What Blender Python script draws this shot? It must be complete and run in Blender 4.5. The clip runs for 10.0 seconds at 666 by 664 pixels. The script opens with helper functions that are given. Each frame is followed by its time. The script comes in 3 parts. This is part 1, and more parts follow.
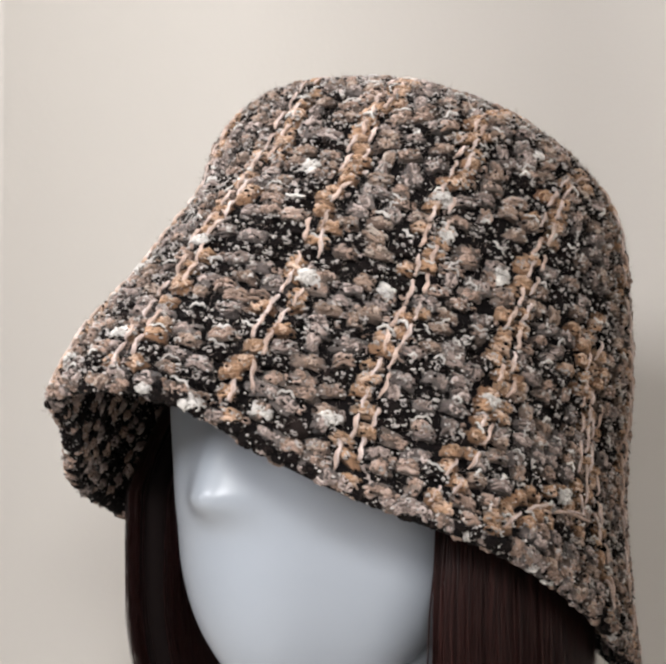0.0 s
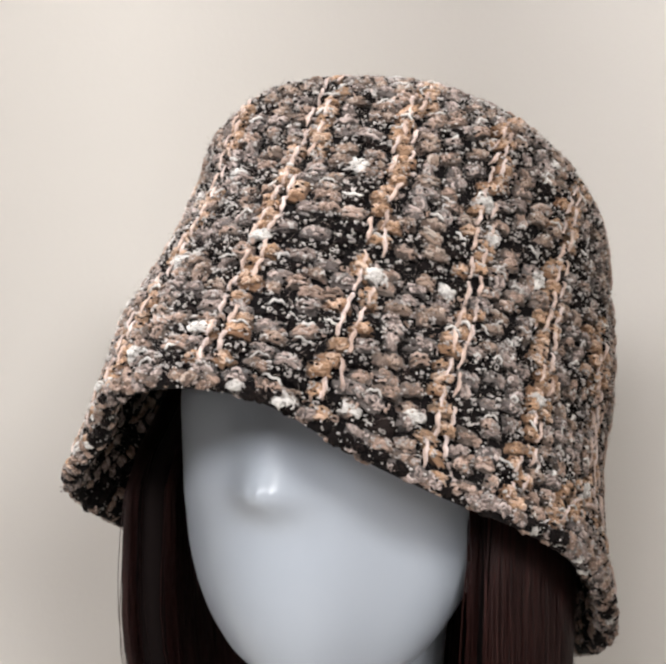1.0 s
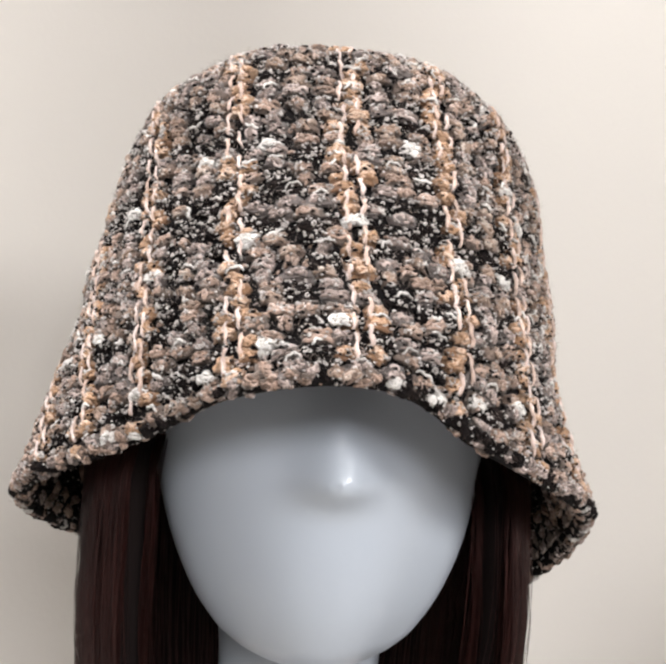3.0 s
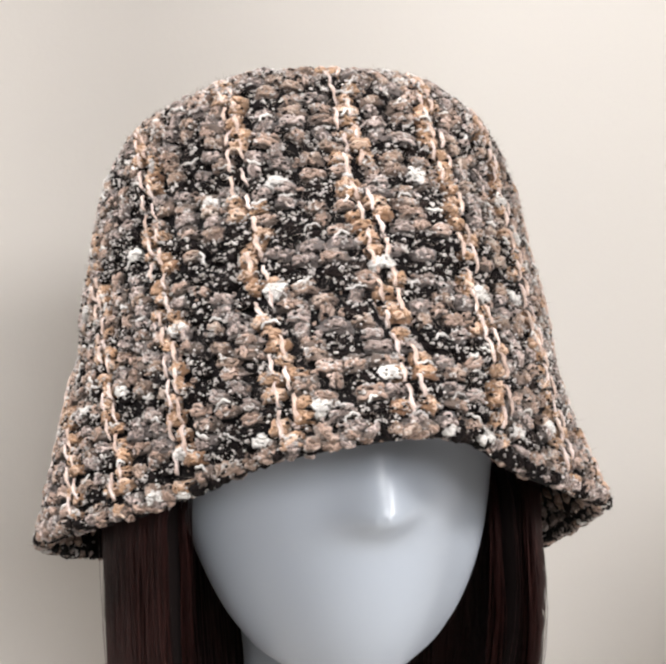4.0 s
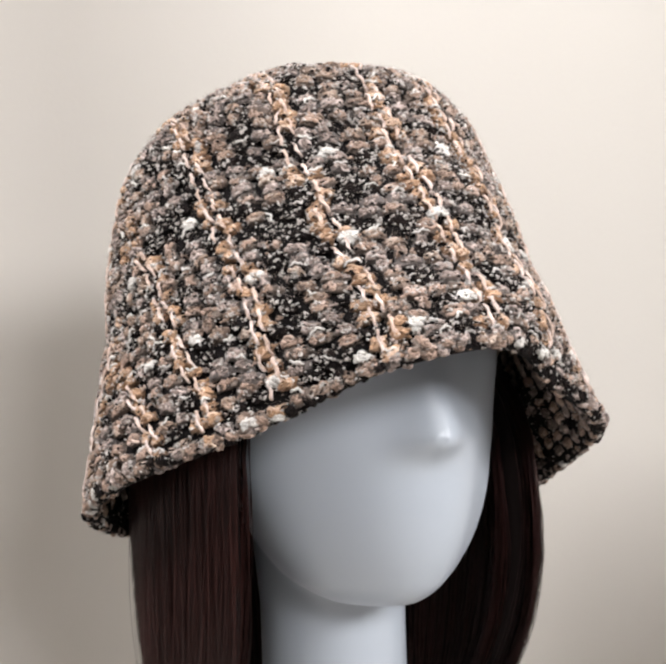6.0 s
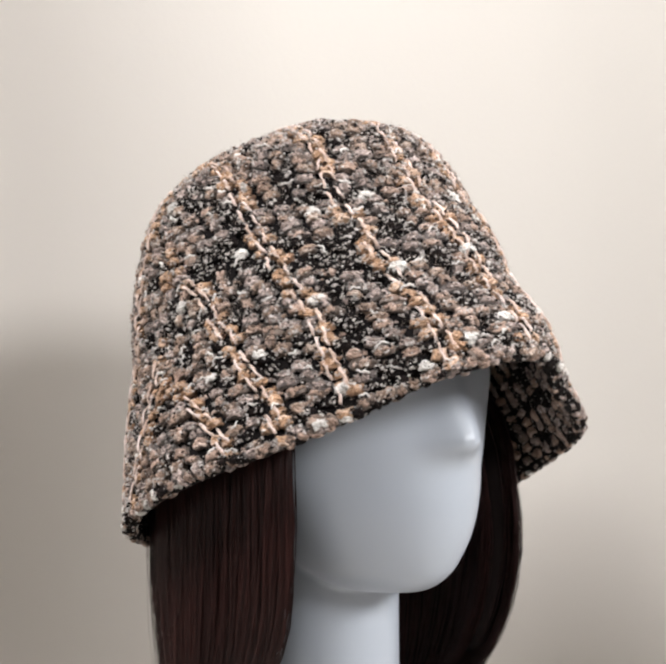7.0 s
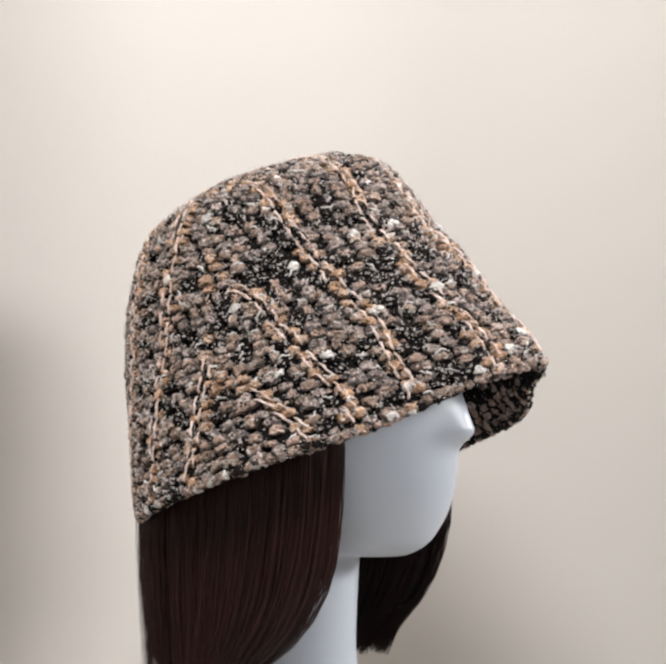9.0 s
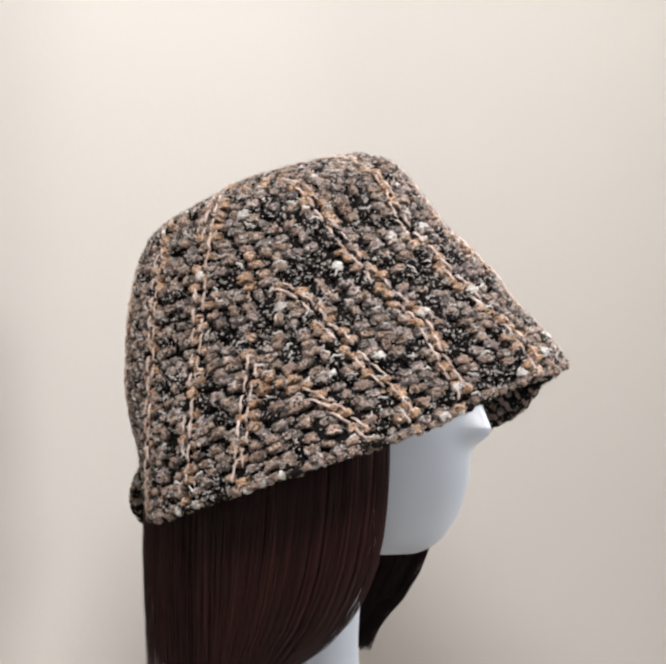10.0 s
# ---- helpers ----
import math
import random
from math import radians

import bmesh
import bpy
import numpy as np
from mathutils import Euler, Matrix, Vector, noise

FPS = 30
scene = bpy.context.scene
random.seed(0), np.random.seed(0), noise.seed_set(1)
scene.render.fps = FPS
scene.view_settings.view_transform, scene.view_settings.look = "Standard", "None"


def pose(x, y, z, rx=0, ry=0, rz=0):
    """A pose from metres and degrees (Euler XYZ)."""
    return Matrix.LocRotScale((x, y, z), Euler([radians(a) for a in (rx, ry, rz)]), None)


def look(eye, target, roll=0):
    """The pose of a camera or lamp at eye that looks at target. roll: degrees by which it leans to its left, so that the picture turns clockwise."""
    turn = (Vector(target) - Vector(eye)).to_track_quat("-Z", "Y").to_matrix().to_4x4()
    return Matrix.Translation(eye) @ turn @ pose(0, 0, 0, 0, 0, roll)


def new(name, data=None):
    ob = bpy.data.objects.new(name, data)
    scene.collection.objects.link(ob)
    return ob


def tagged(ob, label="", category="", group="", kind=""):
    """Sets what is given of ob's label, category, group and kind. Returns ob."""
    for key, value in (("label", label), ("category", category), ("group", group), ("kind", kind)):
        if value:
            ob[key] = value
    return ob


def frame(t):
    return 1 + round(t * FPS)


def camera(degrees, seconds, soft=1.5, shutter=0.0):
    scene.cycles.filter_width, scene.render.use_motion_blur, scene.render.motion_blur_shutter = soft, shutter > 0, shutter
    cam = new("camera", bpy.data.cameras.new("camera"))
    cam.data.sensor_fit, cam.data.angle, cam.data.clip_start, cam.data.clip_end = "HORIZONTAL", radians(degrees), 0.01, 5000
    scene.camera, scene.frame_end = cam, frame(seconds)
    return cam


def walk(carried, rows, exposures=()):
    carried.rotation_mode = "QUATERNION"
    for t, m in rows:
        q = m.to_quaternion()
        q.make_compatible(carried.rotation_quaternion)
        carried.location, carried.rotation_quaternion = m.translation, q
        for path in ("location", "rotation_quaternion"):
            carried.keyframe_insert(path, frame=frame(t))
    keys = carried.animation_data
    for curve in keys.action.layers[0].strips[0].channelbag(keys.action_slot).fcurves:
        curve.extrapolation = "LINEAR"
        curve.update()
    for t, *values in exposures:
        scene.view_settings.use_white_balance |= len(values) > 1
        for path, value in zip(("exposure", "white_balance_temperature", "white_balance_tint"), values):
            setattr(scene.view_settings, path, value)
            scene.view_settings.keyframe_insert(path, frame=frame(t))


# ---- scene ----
cam = camera(28.29, 10.0, soft=3.1)
# seconds, eye, target, roll
PATH = [
    (0, (0.3990, -0.5975, 1.3466), (-0.0586, 0.0584, 1.3665), 0.07),
    (0.5, (0.3269, -0.6486, 1.3493), (-0.0490, 0.0574, 1.3654), 0.49),
    (1, (0.2544, -0.6825, 1.3527), (-0.0386, 0.0619, 1.3628), 1.13),
    (1.5, (0.1588, -0.6985, 1.3512), (-0.0303, 0.0789, 1.3534), 1.87),
    (2, (0.0848, -0.7125, 1.3543), (-0.0123, 0.0816, 1.3511), 1.93),
    (2.5, (0.0051, -0.7255, 1.3690), (0.0051, 0.0743, 1.3516), 2.50),
    (2.7, (-0.0265, -0.7217, 1.3697), (0.0101, 0.0772, 1.3489), 3.16),
    (3.8, (-0.1419, -0.7050, 1.4382), (0.0384, 0.0683, 1.3414), -0.37),
    (4, (-0.1537, -0.7017, 1.4534), (0.0293, 0.0694, 1.3444), -1.50),
    (4.5, (-0.1831, -0.6851, 1.4841), (0.0246, 0.0763, 1.3533), -3.43),
    (5, (-0.2214, -0.6989, 1.4887), (0.0363, 0.0491, 1.3701), -3.50),
    (5.5, (-0.2924, -0.7316, 1.4295), (0.0082, 0.0073, 1.3695), -2.89),
    (5.7, (-0.3104, -0.7310, 1.4032), (0.0058, 0.0022, 1.3545), -2.54),
    (6.8, (-0.4999, -0.7293, 1.3475), (-0.0466, -0.0702, 1.3448), -1.88),
    (7, (-0.5488, -0.7310, 1.3503), (-0.0671, -0.0923, 1.3542), -1.42),
    (7.5, (-0.6254, -0.7219, 1.3521), (-0.0892, -0.1283, 1.3655), -0.39),
    (8, (-0.7114, -0.6853, 1.3555), (-0.1316, -0.1341, 1.3652), 0.47),
    (8.5, (-0.8357, -0.6146, 1.3597), (-0.1930, -0.1382, 1.3585), 1.03),
    (9, (-0.9154, -0.5216, 1.3622), (-0.2144, -0.1361, 1.3582), 1.37),
    (9.5, (-0.9742, -0.4083, 1.3687), (-0.2321, -0.1096, 1.3609), 2.11),
    (10, (-1.0121, -0.2972, 1.3595), (-0.2427, -0.0779, 1.3570), 2.51),
]
walk(cam, [(t, look(eye, target, roll)) for t, eye, target, roll in PATH],
     exposures=[(0, -0.75), (1.5, -0.62), (2.5, -0.58), (5, -0.5), (7.5, -0.55), (9, -0.62), (10, -0.65)])

# ---- world and lights ----
world = bpy.data.worlds.new("daylight")
world.use_nodes = True
scene.world = world
sky = world.node_tree.nodes.new("ShaderNodeTexSky")
sky.sky_type, sky.sun_disc = "NISHITA", False
sky.sun_elevation, sky.sun_rotation = radians(40), radians(150)
world.node_tree.nodes["Background"].inputs["Strength"].default_value = 0.1
world.node_tree.links.new(sky.outputs[0], world.node_tree.nodes["Background"].inputs["Color"])


def area_lamp(name, place, aim, wide, high, watts, colour):
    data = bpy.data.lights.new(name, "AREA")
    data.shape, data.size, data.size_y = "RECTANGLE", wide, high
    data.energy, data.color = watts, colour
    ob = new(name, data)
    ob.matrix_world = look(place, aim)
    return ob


# Two added area lamps, no windows known, placed to throw shadows on the backdrop.
area_lamp("added_lamp_south_east", (1.68, -2.15, 2.34), (0.0, 0.0, 1.35), 0.86, 0.5, 100, (0.99, 0.985, 0.99))
area_lamp("added_lamp_south", (0.06, -2.62, 2.32), (0.0, 0.0, 1.35), 0.96, 0.5, 84, (0.99, 0.985, 0.99))
# Added overhead fill for the east side of the backdrop; no skylight known.
area_lamp("added_lamp_west", (-1.2, -0.34, 2.97), (0.0, 0.0, 1.2), 0.7, 0.7, 105, (0.99, 0.985, 0.99))


# ---- materials ----
def principled(name, colour, rough=0.8, metal=0.0, sheen=0.0, coat=0.0):
    m = bpy.data.materials.new(name)
    m.use_nodes = True
    p = m.node_tree.nodes["Principled BSDF"]
    p.inputs["Base Color"].default_value = (*colour, 1)
    p.inputs["Roughness"].default_value = rough
    p.inputs["Metallic"].default_value = metal
    p.inputs["Sheen Weight"].default_value = sheen
    p.inputs["Coat Weight"].default_value = coat
    return m, m.node_tree.nodes, m.node_tree.links, p


def mixed(nodes, links, factor, a, b):
    r = nodes.new("ShaderNodeMix")
    r.data_type = "RGBA"
    links.new(factor, r.inputs["Factor"])
    r.inputs["A"].default_value, r.inputs["B"].default_value = (*a, 1), (*b, 1)
    return r


def yarn_material(name, colours, bump=0.5, sheen=0.1):
    """Wool: each nub takes one of the colours, with fine fibre noise over it."""
    m, nodes, links, p = principled(name, colours[0], 0.95, sheen=sheen)
    p.inputs["Specular IOR Level"].default_value = 0.12
    geo, ramp = nodes.new("ShaderNodeNewGeometry"), nodes.new("ShaderNodeValToRGB")
    els = ramp.color_ramp.elements
    while len(els) < len(colours):
        els.new(0.5)
    for k, c in enumerate(colours):
        els[k].position = k / max(1, len(colours) - 1)
        els[k].color = (*c, 1)
    links.new(geo.outputs["Random Per Island"], ramp.inputs[0])
    coord, fine, coarse = nodes.new("ShaderNodeTexCoord"), nodes.new("ShaderNodeTexNoise"), nodes.new("ShaderNodeTexNoise")
    fine.inputs["Scale"].default_value, fine.inputs["Detail"].default_value = 1400, 3
    coarse.inputs["Scale"].default_value = 160
    links.new(coord.outputs["Object"], fine.inputs["Vector"])
    links.new(coord.outputs["Object"], coarse.inputs["Vector"])
    tone = nodes.new("ShaderNodeHueSaturation")
    span = nodes.new("ShaderNodeMapRange")
    span.inputs["To Min"].default_value, span.inputs["To Max"].default_value = 0.7, 1.3
    span.inputs["From Min"].default_value, span.inputs["From Max"].default_value = 0.3, 0.7
    links.new(coarse.outputs["Fac"], span.inputs["Value"])
    links.new(span.outputs["Result"], tone.inputs["Value"])
    links.new(ramp.outputs["Color"], tone.inputs["Color"])
    links.new(tone.outputs["Color"], p.inputs["Base Color"])
    b = nodes.new("ShaderNodeBump")
    b.inputs["Strength"].default_value, b.inputs["Distance"].default_value = bump, 0.0006
    links.new(fine.outputs["Fac"], b.inputs["Height"])
    links.new(b.outputs["Normal"], p.inputs["Normal"])
    return m


def wall_material(name, colour, worn):
    m, nodes, links, p = principled(name, colour, 0.9)
    coord, big, small = nodes.new("ShaderNodeTexCoord"), nodes.new("ShaderNodeTexNoise"), nodes.new("ShaderNodeTexNoise")
    big.inputs["Scale"].default_value, big.inputs["Detail"].default_value = 2.2, 3
    small.inputs["Scale"].default_value, small.inputs["Detail"].default_value = 180, 4
    for t in (big, small):
        links.new(coord.outputs["Object"], t.inputs["Vector"])
    mix = mixed(nodes, links, big.outputs["Fac"], colour, worn)
    links.new(mix.outputs["Result"], p.inputs["Base Color"])
    b = nodes.new("ShaderNodeBump")
    b.inputs["Strength"].default_value, b.inputs["Distance"].default_value = 0.15, 0.001
    links.new(small.outputs["Fac"], b.inputs["Height"])
    links.new(b.outputs["Normal"], p.inputs["Normal"])
    return m


def head_material():
    m, nodes, links, p = principled("pale_grey_plastic", (0.33, 0.355, 0.395), 0.33)
    p.inputs["IOR"].default_value = 1.48
    coord, n = nodes.new("ShaderNodeTexCoord"), nodes.new("ShaderNodeTexNoise")
    n.inputs["Scale"].default_value, n.inputs["Detail"].default_value = 12, 2
    links.new(coord.outputs["Object"], n.inputs["Vector"])
    span = nodes.new("ShaderNodeMapRange")
    span.inputs["To Min"].default_value, span.inputs["To Max"].default_value = 0.30, 0.33
    links.new(n.outputs["Fac"], span.inputs["Value"])
    links.new(span.outputs["Result"], p.inputs["Roughness"])
    mix = mixed(nodes, links, n.outputs["Fac"], (0.32, 0.345, 0.385), (0.34, 0.365, 0.405))
    links.new(mix.outputs["Result"], p.inputs["Base Color"])
    return m


def hair_material(name, dark, light):
    m, nodes, links, p = principled(name, dark, 0.42)
    p.inputs["Specular IOR Level"].default_value = 0.2
    p.inputs["Anisotropic"].default_value = 0.6
    geo = nodes.new("ShaderNodeNewGeometry")
    mix = mixed(nodes, links, geo.outputs["Random Per Island"], dark, light)
    links.new(mix.outputs["Result"], p.inputs["Base Color"])
    return m


BEIGE = yarn_material("beige_boucle", [(0.098, 0.066, 0.050), (0.266, 0.182, 0.139), (0.215, 0.150, 0.120), (0.325, 0.230, 0.183), (0.414, 0.317, 0.270)])
GREY = yarn_material("grey_boucle", [(0.084, 0.064, 0.056), (0.234, 0.182, 0.161), (0.186, 0.144, 0.128), (0.337, 0.267, 0.238), (0.431, 0.357, 0.329)])
TAN = yarn_material("tan_boucle", [(0.111, 0.073, 0.052), (0.276, 0.193, 0.147), (0.220, 0.158, 0.123), (0.315, 0.239, 0.195), (0.378, 0.318, 0.273)])
CARAMEL = yarn_material("caramel_boucle", [(0.164, 0.093, 0.054), (0.370, 0.227, 0.139), (0.302, 0.189, 0.119), (0.428, 0.289, 0.206), (0.526, 0.395, 0.309)])
CREAM = yarn_material("cream_yarn", [(0.505, 0.389, 0.330), (0.398, 0.287, 0.235), (0.581, 0.486, 0.452)])
WHITE = yarn_material("white_slub", [(0.518, 0.492, 0.467), (0.389, 0.362, 0.337), (0.588, 0.562, 0.527)])
FLECK = yarn_material("white_fleck", [(0.426, 0.390, 0.369), (0.213, 0.187, 0.171), (0.508, 0.470, 0.441)])
BLACK = yarn_material("black_yarn", [(0.009, 0.0062, 0.0056), (0.005, 0.004, 0.004), (0.016, 0.011, 0.0095)], sheen=0.0)
FUZZ = yarn_material("pale_fuzz", [(0.302, 0.241, 0.201), (0.180, 0.140, 0.121), (0.396, 0.335, 0.301)], bump=0.0)
# Darker copies of the yarns: shade between the loops is put into the colour.
SHADED_FELT = {"beige": yarn_material("beige_shaded_felt", [(0.066, 0.049, 0.041), (0.126, 0.095, 0.078), (0.096, 0.073, 0.061), (0.167, 0.131, 0.111)]),
        "grey": yarn_material("grey_shaded_felt", [(0.061, 0.050, 0.046), (0.117, 0.097, 0.090), (0.086, 0.072, 0.066), (0.162, 0.138, 0.127)]),
        "tan": yarn_material("tan_shaded_felt", [(0.071, 0.050, 0.040), (0.137, 0.097, 0.077), (0.107, 0.074, 0.059), (0.172, 0.128, 0.104)]),
        "caramel": yarn_material("caramel_shaded_felt", [(0.132, 0.070, 0.041), (0.232, 0.134, 0.079), (0.181, 0.102, 0.060), (0.269, 0.173, 0.112)])}
HEAD = head_material()
HAIR = hair_material("brown_hair", (0.009, 0.0032, 0.0028), (0.031, 0.0102, 0.0086))
# Near black: the shade deep inside the hair is put into this colour.
HAIR_BASE, _, _, hair_base_shader = principled("shaded_wig_cap", (0.004, 0.002, 0.0018), 0.9)
hair_base_shader.inputs["Specular IOR Level"].default_value = 0.1
BACKDROP = wall_material("cream_backdrop", (0.545, 0.515, 0.480), (0.53, 0.498, 0.462))
PLASTER = wall_material("white_plaster", (0.42, 0.41, 0.40), (0.38, 0.37, 0.36))
# Unseen floor, kept pale to bounce light up onto face and backdrop.
BOARDS = wall_material("bounce_floor", (0.56, 0.53, 0.49), (0.50, 0.47, 0.43))
STAND = wall_material("white_stand", (0.70, 0.69, 0.67), (0.64, 0.63, 0.61))


# ---- mesh helpers ----
def part(name, bm, material, parent=None, label="", smooth=True):
    me = bpy.data.meshes.new(name)
    bm.to_mesh(me)
    bm.free()
    me.materials.append(material)
    me.polygons.foreach_set("use_smooth", [smooth] * len(me.polygons))
    ob = new(name, me)
    if parent:
        ob.parent = parent
    return tagged(ob, label)


def array_part(name, verts, faces, material, parent=None, label="", kind=""):
    """A part from numpy arrays of vertices and triangles or quads."""
    verts, faces = np.asarray(verts, np.float32), np.asarray(faces, np.int32)
    me = bpy.data.meshes.new(name)
    me.vertices.add(len(verts))
    me.vertices.foreach_set("co", verts.ravel())
    n, k = faces.shape
    me.loops.add(n * k)
    me.loops.foreach_set("vertex_index", faces.ravel())
    me.polygons.add(n)
    me.polygons.foreach_set("loop_start", np.arange(0, n * k, k, dtype=np.int32))
    me.update(calc_edges=True)
    me.polygons.foreach_set("use_smooth", np.ones(n, bool))
    me.materials.append(material)
    ob = new(name, me)
    if parent:
        ob.parent = parent
    return tagged(ob, label, kind=kind)


def box(bm, lo, hi):
    made = bmesh.ops.create_cube(bm, size=1)["verts"]
    size = [b - a for a, b in zip(lo, hi)]
    mid = [(a + b) / 2 for a, b in zip(lo, hi)]
    bmesh.ops.transform(bm, matrix=Matrix.Translation(mid) @ Matrix.Diagonal((*size, 1)), verts=made)


def empty(name, label, category, place=(0, 0, 0)):
    ob = tagged(new(name), label, category)
    ob.location = place
    return ob


# ---- the room and the backdrop ----
def structure(name, boxes, material):
    bm = bmesh.new()
    for lo, hi in boxes:
        box(bm, lo, hi)
    return tagged(part(name, bm, material, smooth=False), kind="structure")


def wall_with_opening(name, axis, at, thick, span, hole, sill, head, top):
    """A wall along one axis with an opening right through it; no window known there."""
    def block(a0, a1, z0, z1):
        return ((a0, at, z0), (a1, at + thick, z1)) if axis == "x" else ((at, a0, z0), (at + thick, a1, z1))

    return structure(name, [block(span[0], hole[0], 0.0, top), block(hole[1], span[1], 0.0, top), block(*hole, 0.0, sill), block(*hole, head, top)], PLASTER)


structure("floor", [((-2.8, -2.8, -0.1), (2.4, 1.5, 0.0))], BOARDS)
# Unseen ceiling; its gap is made up to go with the added west lamp.
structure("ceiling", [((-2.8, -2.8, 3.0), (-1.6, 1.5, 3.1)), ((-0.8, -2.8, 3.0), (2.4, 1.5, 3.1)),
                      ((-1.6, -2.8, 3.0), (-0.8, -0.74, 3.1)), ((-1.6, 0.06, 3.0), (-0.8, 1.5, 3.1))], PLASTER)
structure("wall_north", [((-2.8, 1.4, 0.0), (2.4, 1.5, 3.0))], PLASTER)
# Unseen walls; both openings are made up to suit the added south lamps.
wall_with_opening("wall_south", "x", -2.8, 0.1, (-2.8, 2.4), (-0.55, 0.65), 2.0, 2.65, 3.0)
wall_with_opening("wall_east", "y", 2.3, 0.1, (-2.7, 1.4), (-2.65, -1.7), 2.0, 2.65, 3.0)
structure("wall_west", [((-2.8, -2.7, 0.0), (-2.7, 1.4, 3.0))], PLASTER)


def backdrop(radius, first, last, top):
    """A seamless sheet curved round the subject."""
    a = np.radians(np.linspace(first, last, 140))
    z = np.linspace(0.002, top, 24)
    rings = [np.stack([np.outer(np.ones(24), r * np.sin(a)), np.outer(np.ones(24), -r * np.cos(a)), np.outer(z, np.ones(140))], -1)
             for r in (radius, radius + 0.006)]
    verts = np.concatenate([r.reshape(-1, 3) for r in rings])
    i = (np.arange(23)[:, None] * 140 + np.arange(139)[None]).ravel()
    inner = np.stack([i, i + 140, i + 141, i + 1], 1)
    outer = inner[:, ::-1] + 24 * 140
    n = 24 * 140
    e = np.arange(23) * 140
    j = np.arange(139)
    rim = [np.stack([e, e + n, e + n + 140, e + 140], 1), np.stack([e + 139, e + 279, e + 279 + n, e + 139 + n], 1),
           np.stack([j, j + 1, j + 1 + n, j + n], 1), np.stack([j, j + n, j + 1 + n, j + 1], 1) + 23 * 140]
    return tagged(array_part("backdrop", verts, np.concatenate([inner, outer, *rim]), BACKDROP), kind="structure")


backdrop(0.40, 46, 258.5, 2.2)


def display_pedestal():
    base = empty("display_pedestal", "plain white round pedestal under the mannequin head", "pedestal")
    for name, r, z0, z1 in (("base_plate", 0.16, 0.0, 0.03), ("column", 0.07, 0.03, 0.985), ("top_plate", 0.105, 0.985, 1.01)):
        bm = bmesh.new()
        bmesh.ops.create_cone(bm, cap_ends=True, segments=48, radius1=r, radius2=r, depth=z1 - z0)
        bmesh.ops.translate(bm, verts=bm.verts, vec=(0, 0.012, (z0 + z1) / 2))
        bmesh.ops.bevel(bm, geom=[e for e in bm.edges if len({round(v.co.z, 4) for v in e.verts}) == 1], offset=0.003, segments=2, affect="EDGES")
        part(name, bm, STAND, base)


display_pedestal()


# ---- the mannequin head ----
def mannequin_head():
    """One plain smooth form: an egg-shaped face with only a nose, on a round neck."""
    # height, half width, front and back reach
    rows = [(1.186, 0.024, -0.084, -0.015), (1.192, 0.036, -0.097, 0.0), (1.202, 0.047, -0.106, 0.012), (1.215, 0.057, -0.114, 0.023), (1.232, 0.0655, -0.120, 0.034),
            (1.25, 0.0725, -0.1225, 0.045), (1.275, 0.079, -0.122, 0.06), (1.30, 0.083, -0.119, 0.078), (1.33, 0.084, -0.116, 0.083),
            (1.36, 0.082, -0.108, 0.085), (1.39, 0.074, -0.092, 0.08), (1.415, 0.058, -0.068, 0.068), (1.435, 0.03, -0.034, 0.045)]
    h = np.array(rows)
    z = np.concatenate([np.linspace(1.186, 1.2, 6, endpoint=False), np.linspace(1.2, 1.435, 56)])
    a, f, b = (np.interp(z, h[:, 0], h[:, k]) for k in (1, 2, 3))
    for _ in range(3):
        for col in (a, f, b):
            col[1:-1] = (col[:-2] + 2 * col[1:-1] + col[2:]) / 4
    t = np.linspace(0, 2 * np.pi, 96, endpoint=False)
    mid, reach = (f + b) / 2, (b - f) / 2
    c, s = np.cos(t), np.sin(t)
    x = 0.0045 + (a[:, None] + 0.005) * np.sign(s) * np.abs(s) ** 0.98
    y = mid[:, None] - reach[:, None] * np.sign(c) * np.abs(c) ** 0.98
    zz = np.repeat(z[:, None], 96, 1)
    # flatter cheeks below the nose
    flat = 1 - np.where(s > 0, 0.125, 0.075) * np.clip((1.325 - zz) / 0.06, 0, 1) * np.where(c > 0, np.sin(2 * t) ** 2, 0)
    x, y = 0.0045 + (x - 0.0045) * flat, mid[:, None] + (y - mid[:, None]) * flat
    y = y + np.where((c < 0) & (s < 0), -0.024 * c * np.clip((1.29 - zz) / 0.05, 0, 1), 0)
    # the nose: a soft ridge that grows towards a round tip
    drop = np.clip((1.355 - zz) / 0.07, 0, 1)
    ridge = 0.019 * drop ** 1.3 * np.where(zz < 1.286, np.exp(-((1.286 - zz) / 0.011) ** 2), 1)
    width = 0.0115 + 0.0075 * drop
    y -= np.where(y < 0, ridge * np.exp(-((x - 0.0045) / width) ** 2), 0)
    verts = np.stack([x, y, zz], -1).reshape(-1, 3)
    i = (np.arange(len(z) - 1)[:, None] * 96 + np.arange(96)[None])
    j = (np.arange(len(z) - 1)[:, None] * 96 + (np.arange(96)[None] + 1) % 96)
    faces = [tuple(q) for q in np.stack([i, j, j + 96, i + 96], -1).reshape(-1, 4).tolist()]
    faces += [tuple(range(95, -1, -1)), tuple(range((len(z) - 1) * 96, len(z) * 96))]
    # the neck
    n0 = len(verts)
    nz = np.linspace(1.0105, 1.24, 28)
    nr = 0.0445 + 0.03 * np.clip((1.12 - nz) / 0.11, 0, 1) ** 2 + 0.004 * np.clip((nz - 1.17) / 0.05, 0, 1)
    ny = 0.008 + 0.004 * (1.2 - nz) / 0.2
    u = np.linspace(0, 2 * np.pi, 64, endpoint=False)
